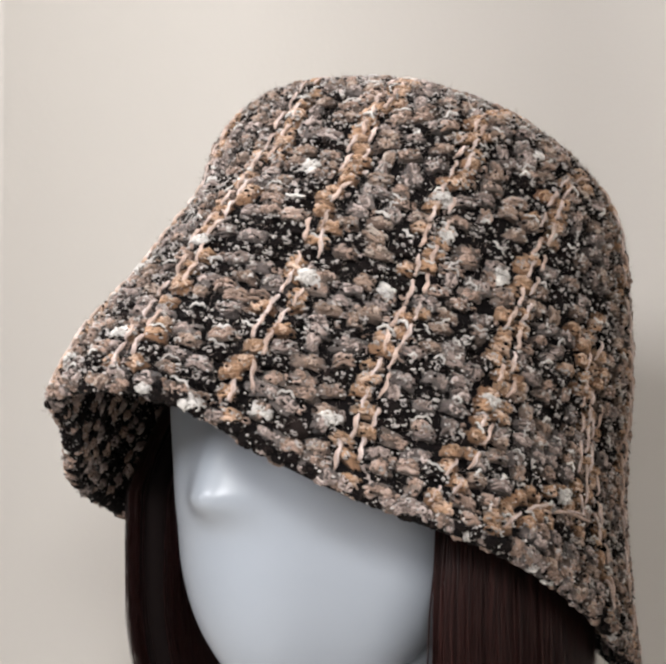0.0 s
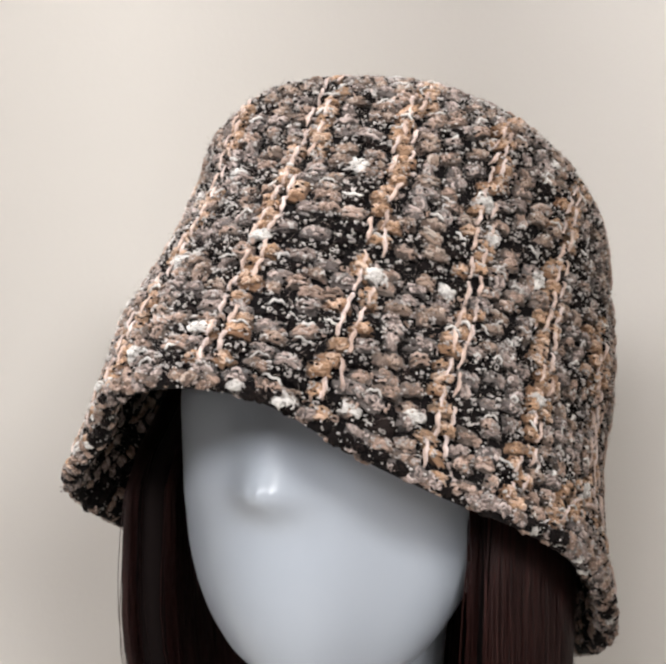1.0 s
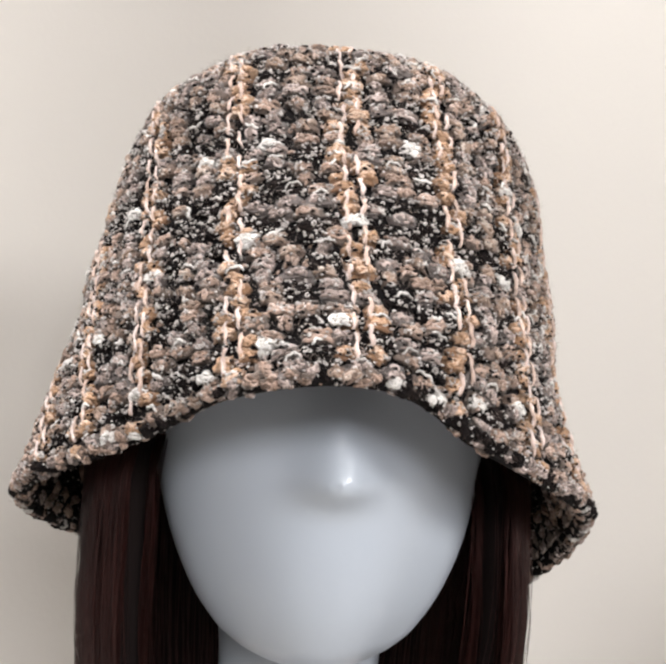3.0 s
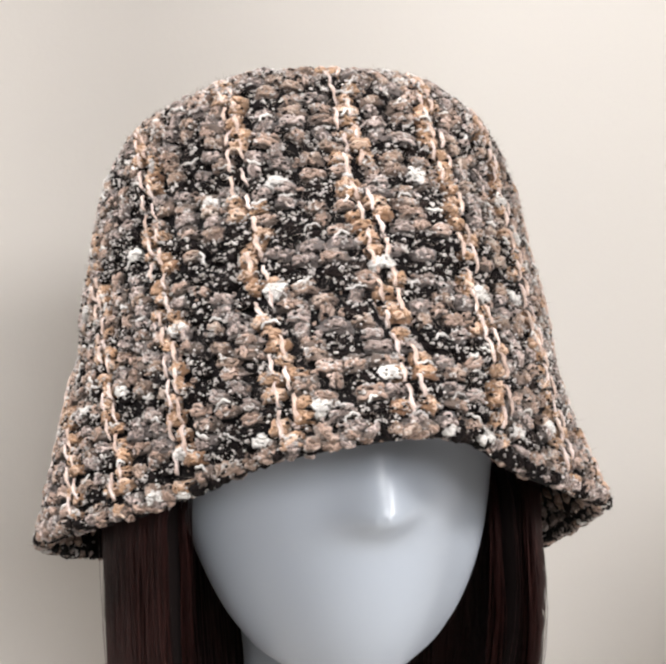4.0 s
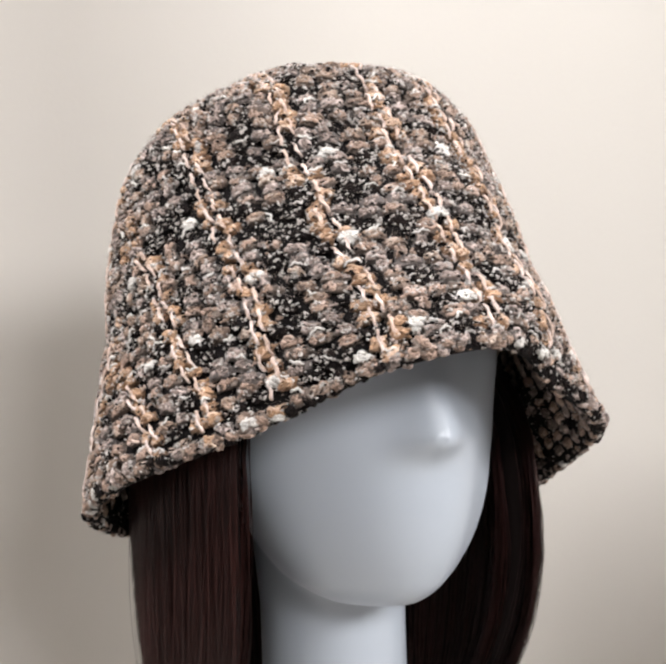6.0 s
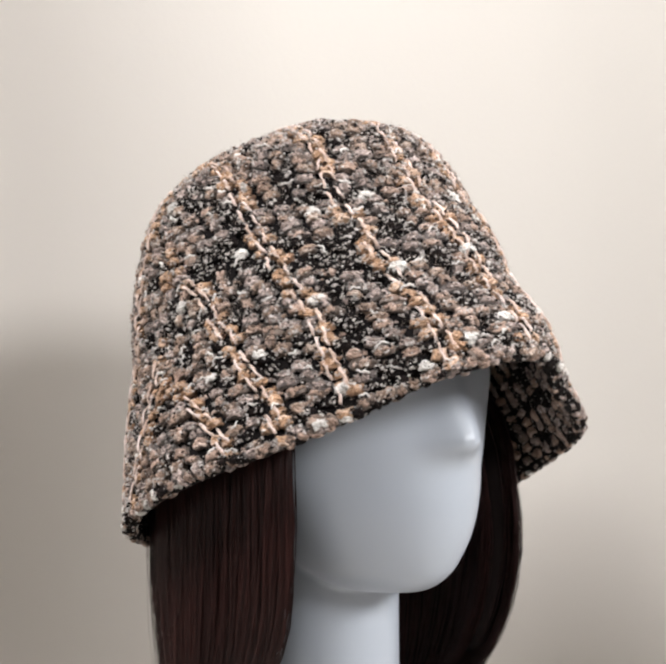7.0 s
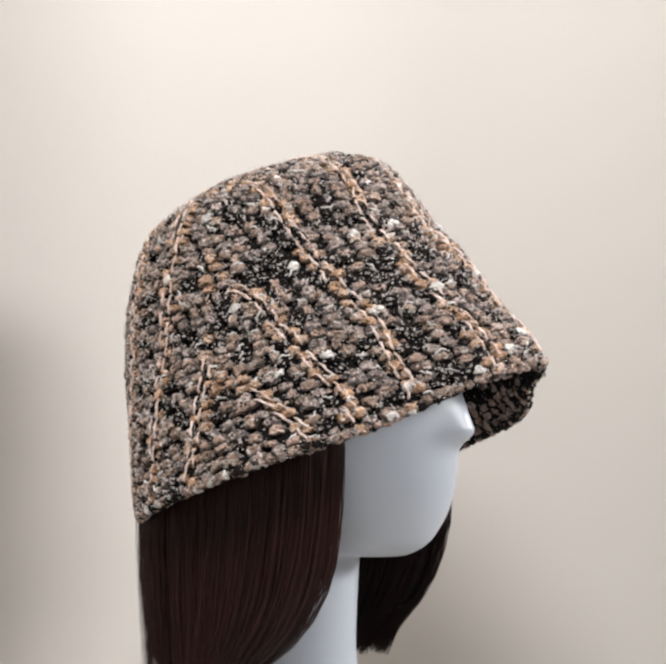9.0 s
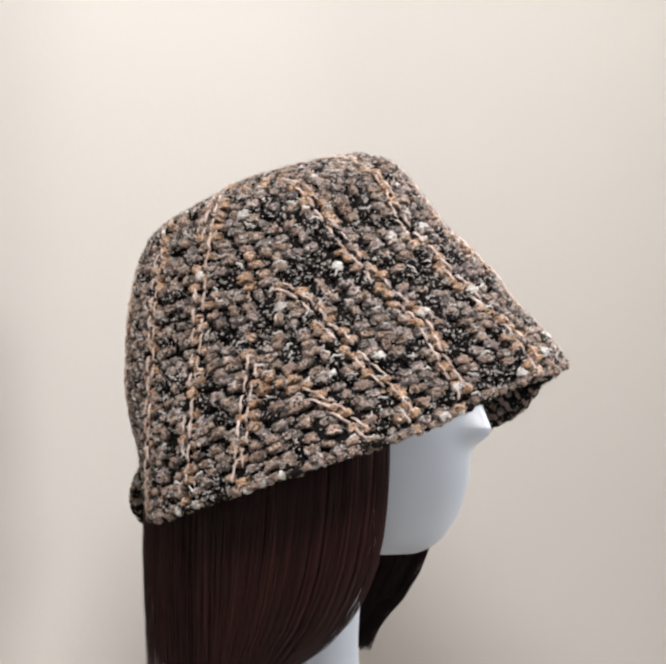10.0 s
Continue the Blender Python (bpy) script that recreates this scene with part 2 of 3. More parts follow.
    neck = np.stack([0.003 + nr[:, None] * np.sin(u), ny[:, None] - 1.08 * nr[:, None] * np.cos(u), np.repeat(nz[:, None], 64, 1)], -1).reshape(-1, 3)
    i = (np.arange(27)[:, None] * 64 + np.arange(64)[None]) + n0
    j = (np.arange(27)[:, None] * 64 + (np.arange(64)[None] + 1) % 64) + n0
    faces += [tuple(q) for q in np.stack([i, j, j + 64, i + 64], -1).reshape(-1, 4).tolist()]
    faces += [tuple(range(n0 + 63, n0 - 1, -1)), tuple(range(n0 + 27 * 64, n0 + 28 * 64))]
    me = bpy.data.meshes.new("mannequin_head")
    me.from_pydata(np.concatenate([verts, neck]).tolist(), [], faces)
    me.materials.append(HEAD)
    ob = tagged(new("mannequin_head", me), "glossy pale grey faceless mannequin head with a nose", "mannequin")
    r = ob.modifiers.new("blend", "REMESH")
    r.mode, r.voxel_size, r.use_smooth_shade = "VOXEL", 0.0022, True
    s = ob.modifiers.new("soften", "SMOOTH")
    s.iterations, s.factor = 10, 0.5
    return ob


mannequin_head()


# ---- the hat ----
# From the brim's edge up to the crown: centre x, y; height and its tilt to front and side; half width; front and back reach; saddle; squareness
RINGS = np.array([
    (-0.0094, -0.0524, 1.2611, 0.0692, -0.0116, 0.1144, 0.1405, 0.2556, 0.0073, 0.0342),
    (-0.0021, -0.0019, 1.3102, 0.0615, -0.0130, 0.1168, 0.1743, 0.1779, -0.0110, 0.0155),
    (0.0057, 0.0207, 1.3449, 0.0472, -0.0076, 0.1260, 0.1611, 0.1398, 0.0007, -0.0119),
    (0.0068, 0.0365, 1.3893, 0.0282, -0.0004, 0.1215, 0.1523, 0.1225, 0.0024, -0.0144),
    (0.0091, 0.0368, 1.4327, 0.0103, -0.0018, 0.1117, 0.1297, 0.1085, -0.0014, -0.0150),
    (0.0051, 0.0171, 1.4608, 0.0086, 0.0005, 0.0911, 0.0944, 0.0840, -0.0071, -0.0011),
    (-0.0014, 0.0011, 1.4814, 0.0117, 0.0021, 0.0551, 0.0554, 0.0670, -0.0040, 0.0212),
    (-0.0125, -0.0257, 1.4900, 0.0061, -0.0050, 0.0033, 0.0031, 0.0030, 0.0005, 0.0042),
])
# Waves of the brim: heights (cos, sin of two to five turns) and reach (cos, sin of one to four)
BRIM_RISE = [0.0064, 0.0079, -0.0141, -0.0019, 0.0127, 0.0002, -0.0020, 0.0006]
BRIM_REACH = [0.0115, 0.0167, -0.0291, -0.0066, 0.0195, 0.0095, 0.0066, -0.0087]
TOP = len(RINGS) - 1.0


# Soft dents and swellings of the felted cloth: u, v, spread in u and v, outward
DENTS = [(0.52, 2.0, 0.28, 0.5, -0.0055), (-0.04, 2.4, 0.2, 0.45, 0.0045), (-0.98, 0.2, 0.25, 0.4, 0.0045), (0.65, 0.1, 0.15, 0.3, -0.004),
         (1.58, 0.55, 0.25, 0.4, -0.004), (-0.68, 3.6, 0.2, 0.4, -0.0015), (-1.36, 2.4, 0.2, 0.5, 0.0025), (-0.52, 0.3, 0.15, 0.3, 0.002), (0.2, 3.3, 0.3, 0.5, 0.0025)]


def hat_point(u, v):
    """The hat's outer surface. u: round it, 0 in front, towards the wearer's left; v: from the brim (0) to the crown's middle."""
    u, v = np.broadcast_arrays(np.asarray(u, float), np.asarray(v, float))
    padded = np.vstack([2 * RINGS[0] - RINGS[1], RINGS, 2 * RINGS[-1] - RINGS[-2]])
    i = np.clip(v.astype(int), 0, len(RINGS) - 2)
    f = (v - i)[..., None]
    p0, p1, p2, p3 = padded[i], padded[i + 1], padded[i + 2], padded[i + 3]
    r = 0.5 * (2 * p1 + (p2 - p0) * f + (2 * p0 - 5 * p1 + 4 * p2 - p3) * f**2 + (3 * p1 - p0 - 3 * p2 + p3) * f**3)
    cx, cy, z, zc, zs, rx, rf, rb, z2, sq = np.moveaxis(r, -1, 0)
    co, si = np.cos(u), np.sin(u)
    w = 0.5 + 0.5 * co
    w = w * w * (3 - 2 * w)
    k = 1 - sq * np.cos(4 * u)
    fade = np.clip(1 - v / 2.2, 0, 1) ** 1.5
    rise = sum(BRIM_RISE[2 * n] * np.cos((n + 2) * u) + BRIM_RISE[2 * n + 1] * np.sin((n + 2) * u) for n in range(4)) * fade
    reach = sum(BRIM_REACH[2 * n] * np.cos((n + 1) * u) + BRIM_REACH[2 * n + 1] * np.sin((n + 1) * u) for n in range(4)) * fade
    bulge = sum(d * np.exp(-((u - du) / su) ** 2 - ((v - dv) / sv) ** 2) for du, dv, su, sv, d in DENTS)
    reach = reach + bulge
    return np.stack([cx + rx * si * k + reach * si, cy - (rb + (rf - rb) * w) * co * k - reach * co, z + zc * co + zs * si + z2 * np.cos(2 * u) + rise], -1)


def hat_frame(u, v):
    """Place, way round, way up and outward normal on the hat."""
    e = 1e-3
    p = hat_point(u, v)
    a = hat_point(u + e, v) - hat_point(u - e, v)
    b = hat_point(u, np.minimum(v + e, TOP)) - hat_point(u, np.maximum(v - e, 0))
    a /= np.linalg.norm(a, axis=-1, keepdims=True) + 1e-12
    n = np.cross(a, b)
    n /= np.linalg.norm(n, axis=-1, keepdims=True) + 1e-12
    return p, a, np.cross(n, a), n


GRID_U = np.linspace(-np.pi, np.pi, 541)
GRID_V = np.linspace(0, TOP - 0.02, 240)
GRID = hat_point(GRID_U[None], GRID_V[:, None])
CLIMB = np.concatenate([np.zeros((1, 541)), np.cumsum(np.linalg.norm(np.diff(GRID, axis=0), axis=-1), 0)])
rng = np.random.default_rng(7)


class Row:
    """A line round the hat at one distance from the brim's edge."""

    def __init__(self, w):
        self.v = np.array([np.interp(w, CLIMB[:, k], GRID_V, right=np.nan) for k in range(541)])
        p = hat_point(GRID_U, np.nan_to_num(self.v, nan=TOP - 0.02))
        d = np.linalg.norm(np.diff(p, axis=0), axis=-1)
        self.length = np.concatenate([[0], np.cumsum(d)])
        self.front = np.interp(0, GRID_U, self.length)

    def cells(self, pitch, shift):
        """u, v and distance from the front at every pitch along the line."""
        count = max(1, round(self.length[-1] / pitch))
        s = (np.arange(count) + shift / pitch % 1) * self.length[-1] / count
        u = np.interp(s, self.length, GRID_U)
        s = s - self.front
        v = np.interp(u, GRID_U, np.nan_to_num(self.v, nan=-1))
        ok = (v > -0.5) & (v < TOP - 0.4)
        return u[ok], v[ok], s[ok]


def icosahedron():
    g = (1 + 5**0.5) / 2
    v = [(s * 1.0, t * g, 0) for s in (1, -1) for t in (1, -1)]
    v = np.array(v + [(0, a, b) for b, a, _ in [(y, x, 0) for x, y, _ in v]] + [(y, 0, x) for x, y, _ in v], float)
    v /= np.linalg.norm(v[0])
    f = []
    for i in range(12):
        for j in range(i + 1, 12):
            for k in range(j + 1, 12):
                if all(np.linalg.norm(v[a] - v[b]) < 1.1 for a, b in ((i, j), (j, k), (i, k))):
                    f.append((i, j, k) if np.cross(v[j] - v[i], v[k] - v[i]) @ v[i] > 0 else (i, k, j))
    return v, np.array(f)


ICO_V, ICO_F = icosahedron()


def finer(v, f):
    """Splits every triangle of a ball into four."""
    v, seen, out = [tuple(x) for x in v], {}, []

    def mid(i, j):
        key = (min(i, j), max(i, j))
        if key not in seen:
            m = np.add(v[i], v[j])
            v.append(tuple(m / np.linalg.norm(m)))
            seen[key] = len(v) - 1
        return seen[key]

    for i, j, k in f:
        ij, jk, ki = mid(i, j), mid(j, k), mid(k, i)
        out += [(i, ij, ki), (ij, j, jk), (ki, jk, k), (ij, jk, ki)]
    return np.array(v), np.array(out)


BALL_V, BALL_F = finer(*finer(ICO_V, ICO_F))


class Yarn:
    """Gathers small dented nubs, soft pillows of felted yarn and bent threads."""

    def __init__(self):
        self.rows, self.verts, self.faces, self.count = [], [], [], 0

    def add(self, place, way, up, normal, long, wide, tall):
        """Nubs."""
        self.rows.append([np.atleast_2d(x) for x in (place, way, up, normal)] + [np.atleast_1d(x) for x in (long, wide, tall)])

    def keep(self, verts, faces):
        """verts: m x k x 3, faces: the triangles of one piece."""
        m, k = verts.shape[:2]
        self.verts.append(verts.reshape(-1, 3))
        self.faces.append((faces[None] + (np.arange(m) * k)[:, None, None] + self.count).reshape(-1, 3))
        self.count += m * k

    def pillow(self, p, way, up, n, long, wide, tall):
        """Lumpy cushions, rounded off at their four corners, whose ends dive into the cloth."""
        m = len(p)
        if not m:
            return
        shape = np.sign(BALL_V) * np.abs(BALL_V) ** np.array([0.5, 0.55, 0.85])
        lump = np.ones((m, len(BALL_V)))
        for k, deep in ((3.5, 0.15), (7.5, 0.15), (13.0, 0.12)):
            for _ in range(2):
                w = rng.normal(0, 1, (m, 3))
                w *= k / np.linalg.norm(w, axis=1, keepdims=True)
                lump += deep * np.sin(w @ BALL_V.T + rng.uniform(0, 6.28, (m, 1)))
        lump += rng.normal(0, 0.085, lump.shape)
        local = shape[None] * lump[..., None]
        drop = -0.0011 * local[..., 0] ** 2
        self.keep(p[:, None] + local[..., :1] * (way * long[:, None])[:, None] + local[..., 1:2] * (up * wide[:, None])[:, None]
                  + (local[..., 2] * tall[:, None] + drop)[..., None] * n[:, None], BALL_F)

    def thread(self, line, n, thick):
        """Round threads along lines: m x k x 3, an outward way and k thicknesses each."""
        m, k = line.shape[:2]
        if not m:
            return
        along = np.gradient(line, axis=1)
        side = np.cross(along, np.broadcast_to(n[:, None] if n.ndim == 2 else n, line.shape))
        side /= np.linalg.norm(side, axis=-1, keepdims=True) + 1e-9
        rise = np.cross(side, along)
        rise /= np.linalg.norm(rise, axis=-1, keepdims=True) + 1e-9
        t = np.arange(5) * 2 * np.pi / 5
        ring = line[:, :, None] + thick[..., None, None] * (np.cos(t)[:, None] * side[:, :, None] + np.sin(t)[:, None] * rise[:, :, None])
        i = np.arange(k - 1)[:, None] * 5 + np.arange(5)
        j = np.arange(k - 1)[:, None] * 5 + (np.arange(5) + 1) % 5
        quads = np.concatenate([np.stack([i, j, j + 5], -1).reshape(-1, 3), np.stack([i, j + 5, i + 5], -1).reshape(-1, 3)])
        e = (k - 1) * 5
        ends = np.array([(0, 2, 1), (0, 3, 2), (0, 4, 3), (e, e + 1, e + 2), (e, e + 2, e + 3), (e, e + 3, e + 4)])
        self.keep(ring.reshape(m, k * 5, 3), np.concatenate([quads, ends]))

    def finish(self, name, material, parent, label):
        """One part of all that was gathered."""
        if self.rows:
            place, way, up, normal, long, wide, tall = [np.concatenate([r[k] for r in self.rows]) for k in range(7)]
            local = ICO_V[None] * rng.uniform(0.72, 1.22, (len(place), 12, 1))
            self.keep(place[:, None] + local[..., :1] * (way * long[:, None])[:, None] + local[..., 1:2] * (up * wide[:, None])[:, None]
                      + local[..., 2:] * (normal * tall[:, None])[:, None], ICO_F)
        if self.verts:
            return array_part(name, np.concatenate(self.verts), np.concatenate(self.faces), material, parent, label, "stuff")


def curls(yarn, p, way, up, n, width, height, rise, count, size=1.0):
    """Small loops of boucle lying on a float."""
    m = len(p)
    for _ in range(count):
        x, y = rng.uniform(-0.38, 0.38, m), rng.uniform(-0.34, 0.34, m)
        r1, r2 = rng.uniform(0.0008, 0.0019, m) * size, rng.uniform(0.0006, 0.0013, m) * size
        start, sweep = rng.uniform(0, 6.28, m), rng.uniform(2.2, 5.4, m)
        t = start[:, None] + sweep[:, None] * np.linspace(0, 1, 9)
        along = (x * width)[:, None] + r1[:, None] * np.cos(t)
        across = (y * height)[:, None] + r2[:, None] * np.sin(t)
        f, g = along / width[:, None] * 2, across / height[:, None] * 2
        lift = 0.0002 + rise[:, None] * (1 - 0.35 * f**2 - 0.4 * g**2) + 0.0004 * np.sin(t * 2 + start[:, None]) - 0.0009 * f**4
        line = p[:, None] + along[..., None] * way[:, None] + across[..., None] * up[:, None] + lift[..., None] * n[:, None]
        thick = rng.uniform(0.00038, 0.00078, m)[:, None] * np.array([0.6, 0.9, 1, 1.05, 1, 1.1, 1, 0.9, 0.5]) * size
        yarn.thread(line, n, thick)


def strands(yarn, p, way, up, n, width, height, rise, count):
    """Longer wavy strands side by side in a float."""
    m = len(p)
    f = np.linspace(-1, 1, 11)
    for k in range(count):
        wave = rng.uniform(0, 6.28, m)[:, None]
        along = f * (width * 0.5 * rng.uniform(0.8, 1.05, m))[:, None]
        across = ((k + 0.5) / count - 0.5) * 0.86 * height[:, None] + 0.0006 * np.sin(wave + f * 4) + 0.0003 * np.sin(wave * 3 + f * 9)
        lift = rise[:, None] * (1 - 0.3 * f**2) - 0.0016 * f**4 + 0.0003 * np.sin(wave * 2 + f * 7)
        line = p[:, None] + along[..., None] * way[:, None] + across[..., None] * up[:, None] + lift[..., None] * n[:, None]
        thick = (height * rng.uniform(0.12, 0.185, m))[:, None] * (1 - 0.35 * f**4) * (1 + 0.16 * np.sin(wave * 5 + f * 11))
        yarn.thread(line, n, thick)


def weave(yarn, under, p, a, b, n, width, height, lift, turn, loops=7):
    """Floats of boucle: a felted cushion with loops on it, or a bundle of wavy strands. All arrays over the floats."""
    m = len(p)
    if not m:
        return
    c, s = np.cos(turn)[:, None], np.sin(turn)[:, None]
    way, up = a * c + b * s, b * c - a * s
    tall = rng.uniform(0.0014, 0.0022, m)
    base = p + n * (lift - 0.0016)[:, None]
    plain = rng.random(m) < 0.36
    q = ~plain
    under.pillow(base[q], way[q], up[q], n[q], width[q] * 0.5, height[q] * 0.5, tall[q])
    curls(yarn, base[q], way[q], up[q], n[q], width[q], height[q], tall[q] + 0.0001, loops)
    q = plain
    under.pillow(base[q] - n[q] * 0.0008, way[q], up[q], n[q], width[q] * 0.46, height[q] * 0.46, tall[q])
    strands(yarn, base[q], way[q], up[q], n[q], width[q] * 1.06, height[q], tall[q] * 0.8, 3)
    curls(yarn, base[q], way[q], up[q], n[q], width[q], height[q], tall[q] + 0.0004, 4)


PITCH, LINE = 0.0140, 0.0076
# The coloured stripes run in upright planes: the front panel's along the head, the back panel's across it
FRONT_STRIPES = np.array([-0.134, -0.1145, -0.088, -0.0485, 0.004, 0.051, 0.0895, 0.118, 0.133])
BACK_STRIPES = np.array([-0.028, 0.013, 0.06, 0.105, 0.145])


# The large white slubs: u, v and size
SLUBS = [(0.22, 3.98, 1.2), (-0.67, 3.6, 1.0), (-0.38, 3.88, 0.9), (0.41, 1.97, 1.5), (0.67, 2.04, 1.0), (1.01, 2.63, 1.1), (0.81, 0.44, 1.1),
         (1.58, 0.53, 1.1), (0.80, 2.92, 1.0), (0.76, 3.50, 1.0), (1.26, 4.38, 0.8), (1.22, 0.93, 1.2), (-0.02, 2.35, 1.2), (-0.40, 2.02, 1.4),
         (-0.03, 0.93, 1.0), (-0.50, 0.22, 0.7), (-1.08, 0.05, 1.1), (0.42, 0.05, 0.9), (-0.25, 0.50, 1.3), (-0.91, 0.28, 1.1), (-1.55, 4.07, 1.0),
         (-1.21, 0.76, 0.9), (-1.36, 2.42, 1.0), (-0.84, 1.53, 0.9), (-1.04, 3.02, 0.9), (-1.42, 0.67, 0.7), (0.62, 0.30, 1.0), (-1.75, 3.2, 0.8)]


def on_front(p):
    """Whether a place belongs to the front panel of the cloth, before the slanting side seam."""
    return p[..., 1] < 0.04 - (1.44 - p[..., 2]) * 0.265


def stripe_offset(p, a):
    """How far a place lies from the nearest coloured stripe of the cloth, along the row."""
    x = p[:, :1] - FRONT_STRIPES
    y = p[:, 1:2] - BACK_STRIPES
    dx = np.abs(x).min(1) / np.maximum(np.abs(a[:, 0]), 0.4)
    dy = np.abs(y).min(1) / np.maximum(np.abs(a[:, 1]), 0.4)
    return np.where(on_front(p), dx, dy)


def tweed_hat():
    hat = empty("hat", "black, beige and cream boucle tweed bucket hat on the wig", "hat")
    # the woven shell: outer face, folded hem and inner face
    u = np.linspace(-np.pi, np.pi, 241)[:-1]
    v = np.linspace(0, TOP - 0.02, 110)
    p, _, _, n = hat_frame(u[None], v[:, None])
    outer, inner = p - n * 0.0042, p - n * 0.0085
    hem = p[0] - n[0] * 0.005
    _, _, up, _ = hat_frame(u, np.zeros(240))
    rings = np.concatenate([inner[::-1], (hem - up * 0.0008)[None], outer])
    verts = rings.reshape(-1, 3)
    i = (np.arange(len(rings) - 1)[:, None] * 240 + np.arange(240)[None])
    j = (np.arange(len(rings) - 1)[:, None] * 240 + (np.arange(240)[None] + 1) % 240)
    array_part("shell", verts, np.stack([i, j, j + 240, i + 240], -1).reshape(-1, 4), BLACK, hat, "black woven ground cloth of the hat")

    names = {"beige": (BEIGE, "beige boucle yarn"), "grey": (GREY, "warm grey boucle yarn"), "tan": (TAN, "pinkish tan boucle yarn"),
             "caramel": (CARAMEL, "caramel boucle yarn"), "black": (BLACK, "black boucle yarn"), "fleck": (FLECK, "small white flecks"), "white": (WHITE, "white slubs and curls")}
    kinds = {k: Yarn() for k in names}
    felt = {k: Yarn() for k in ("beige", "grey", "tan", "caramel")}
    stripes = {}
    rows = int(CLIMB.max() / LINE)
    patches = rng.random((rows, 60))
    for j in range(rows):
        w = 0.0052 + j * LINE
        row = Row(w)
        uu, vv, s = row.cells(PITCH, PITCH * 0.5 * (j % 2) + rng.uniform(-0.001, 0.001))
        m = len(uu)
        if m < 3:
            continue
        uu = uu + rng.normal(0, 0.010, m)
        p, a, b, n = hat_frame(uu, np.clip(vv + rng.normal(0, 0.018, m), 0, TOP - 0.02))
        d = stripe_offset(p, a)
        near = (d < 0.0074) & (rng.random(m) < 0.93)
        # dark weft: a broken band half way up the front, and scattered runs
        band = np.exp(-((p[:, 2] - 1.398) / 0.0075) ** 2) * (p[:, 1] < 0.02)
        cell = np.clip(((s + 0.5) / 0.026).astype(int), 0, 59)
        dark = rng.random(m) < 0.11 + 0.62 * band + np.where(patches[j, cell] > 0.80, 0.5, 0.0)
        dark &= ~near | (rng.random(m) < 0.15)
        pick = rng.random(m)
        kind = np.where(pick < 0.36, 0, np.where(pick < 0.74, 1, 2))
        width, height = rng.uniform(0.0088, 0.0130, m), rng.uniform(0.0048, 0.0070, m)
        width = np.where(near, width * 0.85, width)
        lift = rng.uniform(-0.0005, 0.0007, m)
        upright = (rng.random(m) < 0.14) & ~near
        turn = np.where(upright, np.pi / 2 + rng.normal(0, 0.25, m), rng.normal(0, 0.17, m))
        width, height = np.where(upright, 0.0078, width), np.where(upright, 0.0062, height)
        for key, q in (("caramel", near & ~dark), ("beige", ~near & ~dark & (kind == 0)), ("grey", ~near & ~dark & (kind == 1)),
                       ("tan", ~near & ~dark & (kind == 2))):
            weave(kinds[key], felt[key], p[q], a[q], b[q], n[q], width[q], height[q], lift[q], turn[q], 11)
        q = dark
        weave(kinds["black"], kinds["black"], p[q], a[q], b[q], n[q], width[q], height[q], lift[q] - 0.0009, turn[q], 4)
        # the weft that shows between the floats, sunk into the ground cloth
        q = ~dark & (rng.random(m) < 0.4)
        side = p + a * (PITCH * 0.5) - n * 0.0022
        k = q.sum()
        tone = "grey" if j % 2 else "beige"
        curls(kinds[tone], side[q], a[q], b[q], n[q], np.full(k, 0.004), np.full(k, 0.006), np.full(k, 0.0006), 2)
        # dark specks worked into the floats, and flecks of white on the dark yarn
        for _ in range(3):
            o1, o2 = rng.uniform(-0.42, 0.42, m) * PITCH, rng.uniform(-0.42, 0.42, m) * LINE
            r = rng.uniform(0.0004, 0.0009, m)
            kinds["black"].add(p + a * o1[:, None] + b * o2[:, None] + n * rng.uniform(-0.0001, 0.0010, m)[:, None], a, b, n, r * 1.7, r, r)
        for _ in range(9):
            q = rng.random(m) < np.where(dark, 0.85, 0.55)
            o1, o2 = rng.uniform(-0.6, 0.6, m) * PITCH, rng.uniform(-0.6, 0.6, m) * LINE
            r = rng.uniform(0.0003, 0.00072, m)
            pl = p + a * o1[:, None] + b * o2[:, None] + n * np.where(dark, rng.uniform(-0.0008, 0.0005, m), rng.uniform(-0.0022, 0.0011, m))[:, None]
            kinds["fleck"].add(pl[q], a[q], b[q], n[q], r[q] * 1.3, r[q], r[q])
        q = dark | (rng.random(m) < 0.5)
        k = q.sum()
        curls(kinds["fleck"], p[q], a[q], b[q], n[q], np.full(k, 0.0135), np.full(k, 0.0078), np.where(dark[q], 0.0002, 0.0006), 5, 0.72)
        # pale threads curled over the weave
        q = np.flatnonzero(rng.random(m) < 0.15)
        if len(q):
            f = np.linspace(-1, 1, 11)
            k = len(q)
            reach = rng.uniform(0.0022, 0.0048, k)[:, None]
            bow = rng.uniform(-0.002, 0.0026, k)[:, None] * (1 - f * f) + 0.0005 * np.sin(f * 6 + rng.uniform(0, 6, (k, 1)))
            lay = rng.normal(0, 0.5, k)[:, None]
            along, across = f * reach * np.cos(lay) - bow * np.sin(lay), f * reach * np.sin(lay) + bow * np.cos(lay) + 0.0028
            line = p[q][:, None] + along[..., None] * a[q][:, None] + across[..., None] * b[q][:, None] + (0.0011 - 0.001 * f**4)[None, :, None] * n[q][:, None]
            kinds["white"].thread(line, n[q], rng.uniform(0.00045, 0.0008, k)[:, None] * (1 - 0.4 * f**4) * (1 + 0.15 * np.sin(f * 13)))
        # where the upright cream threads of the stripes cross this row
        line_v = np.nan_to_num(row.v, nan=-1.0)
        line = hat_point(GRID_U, np.clip(line_v, 0, TOP))
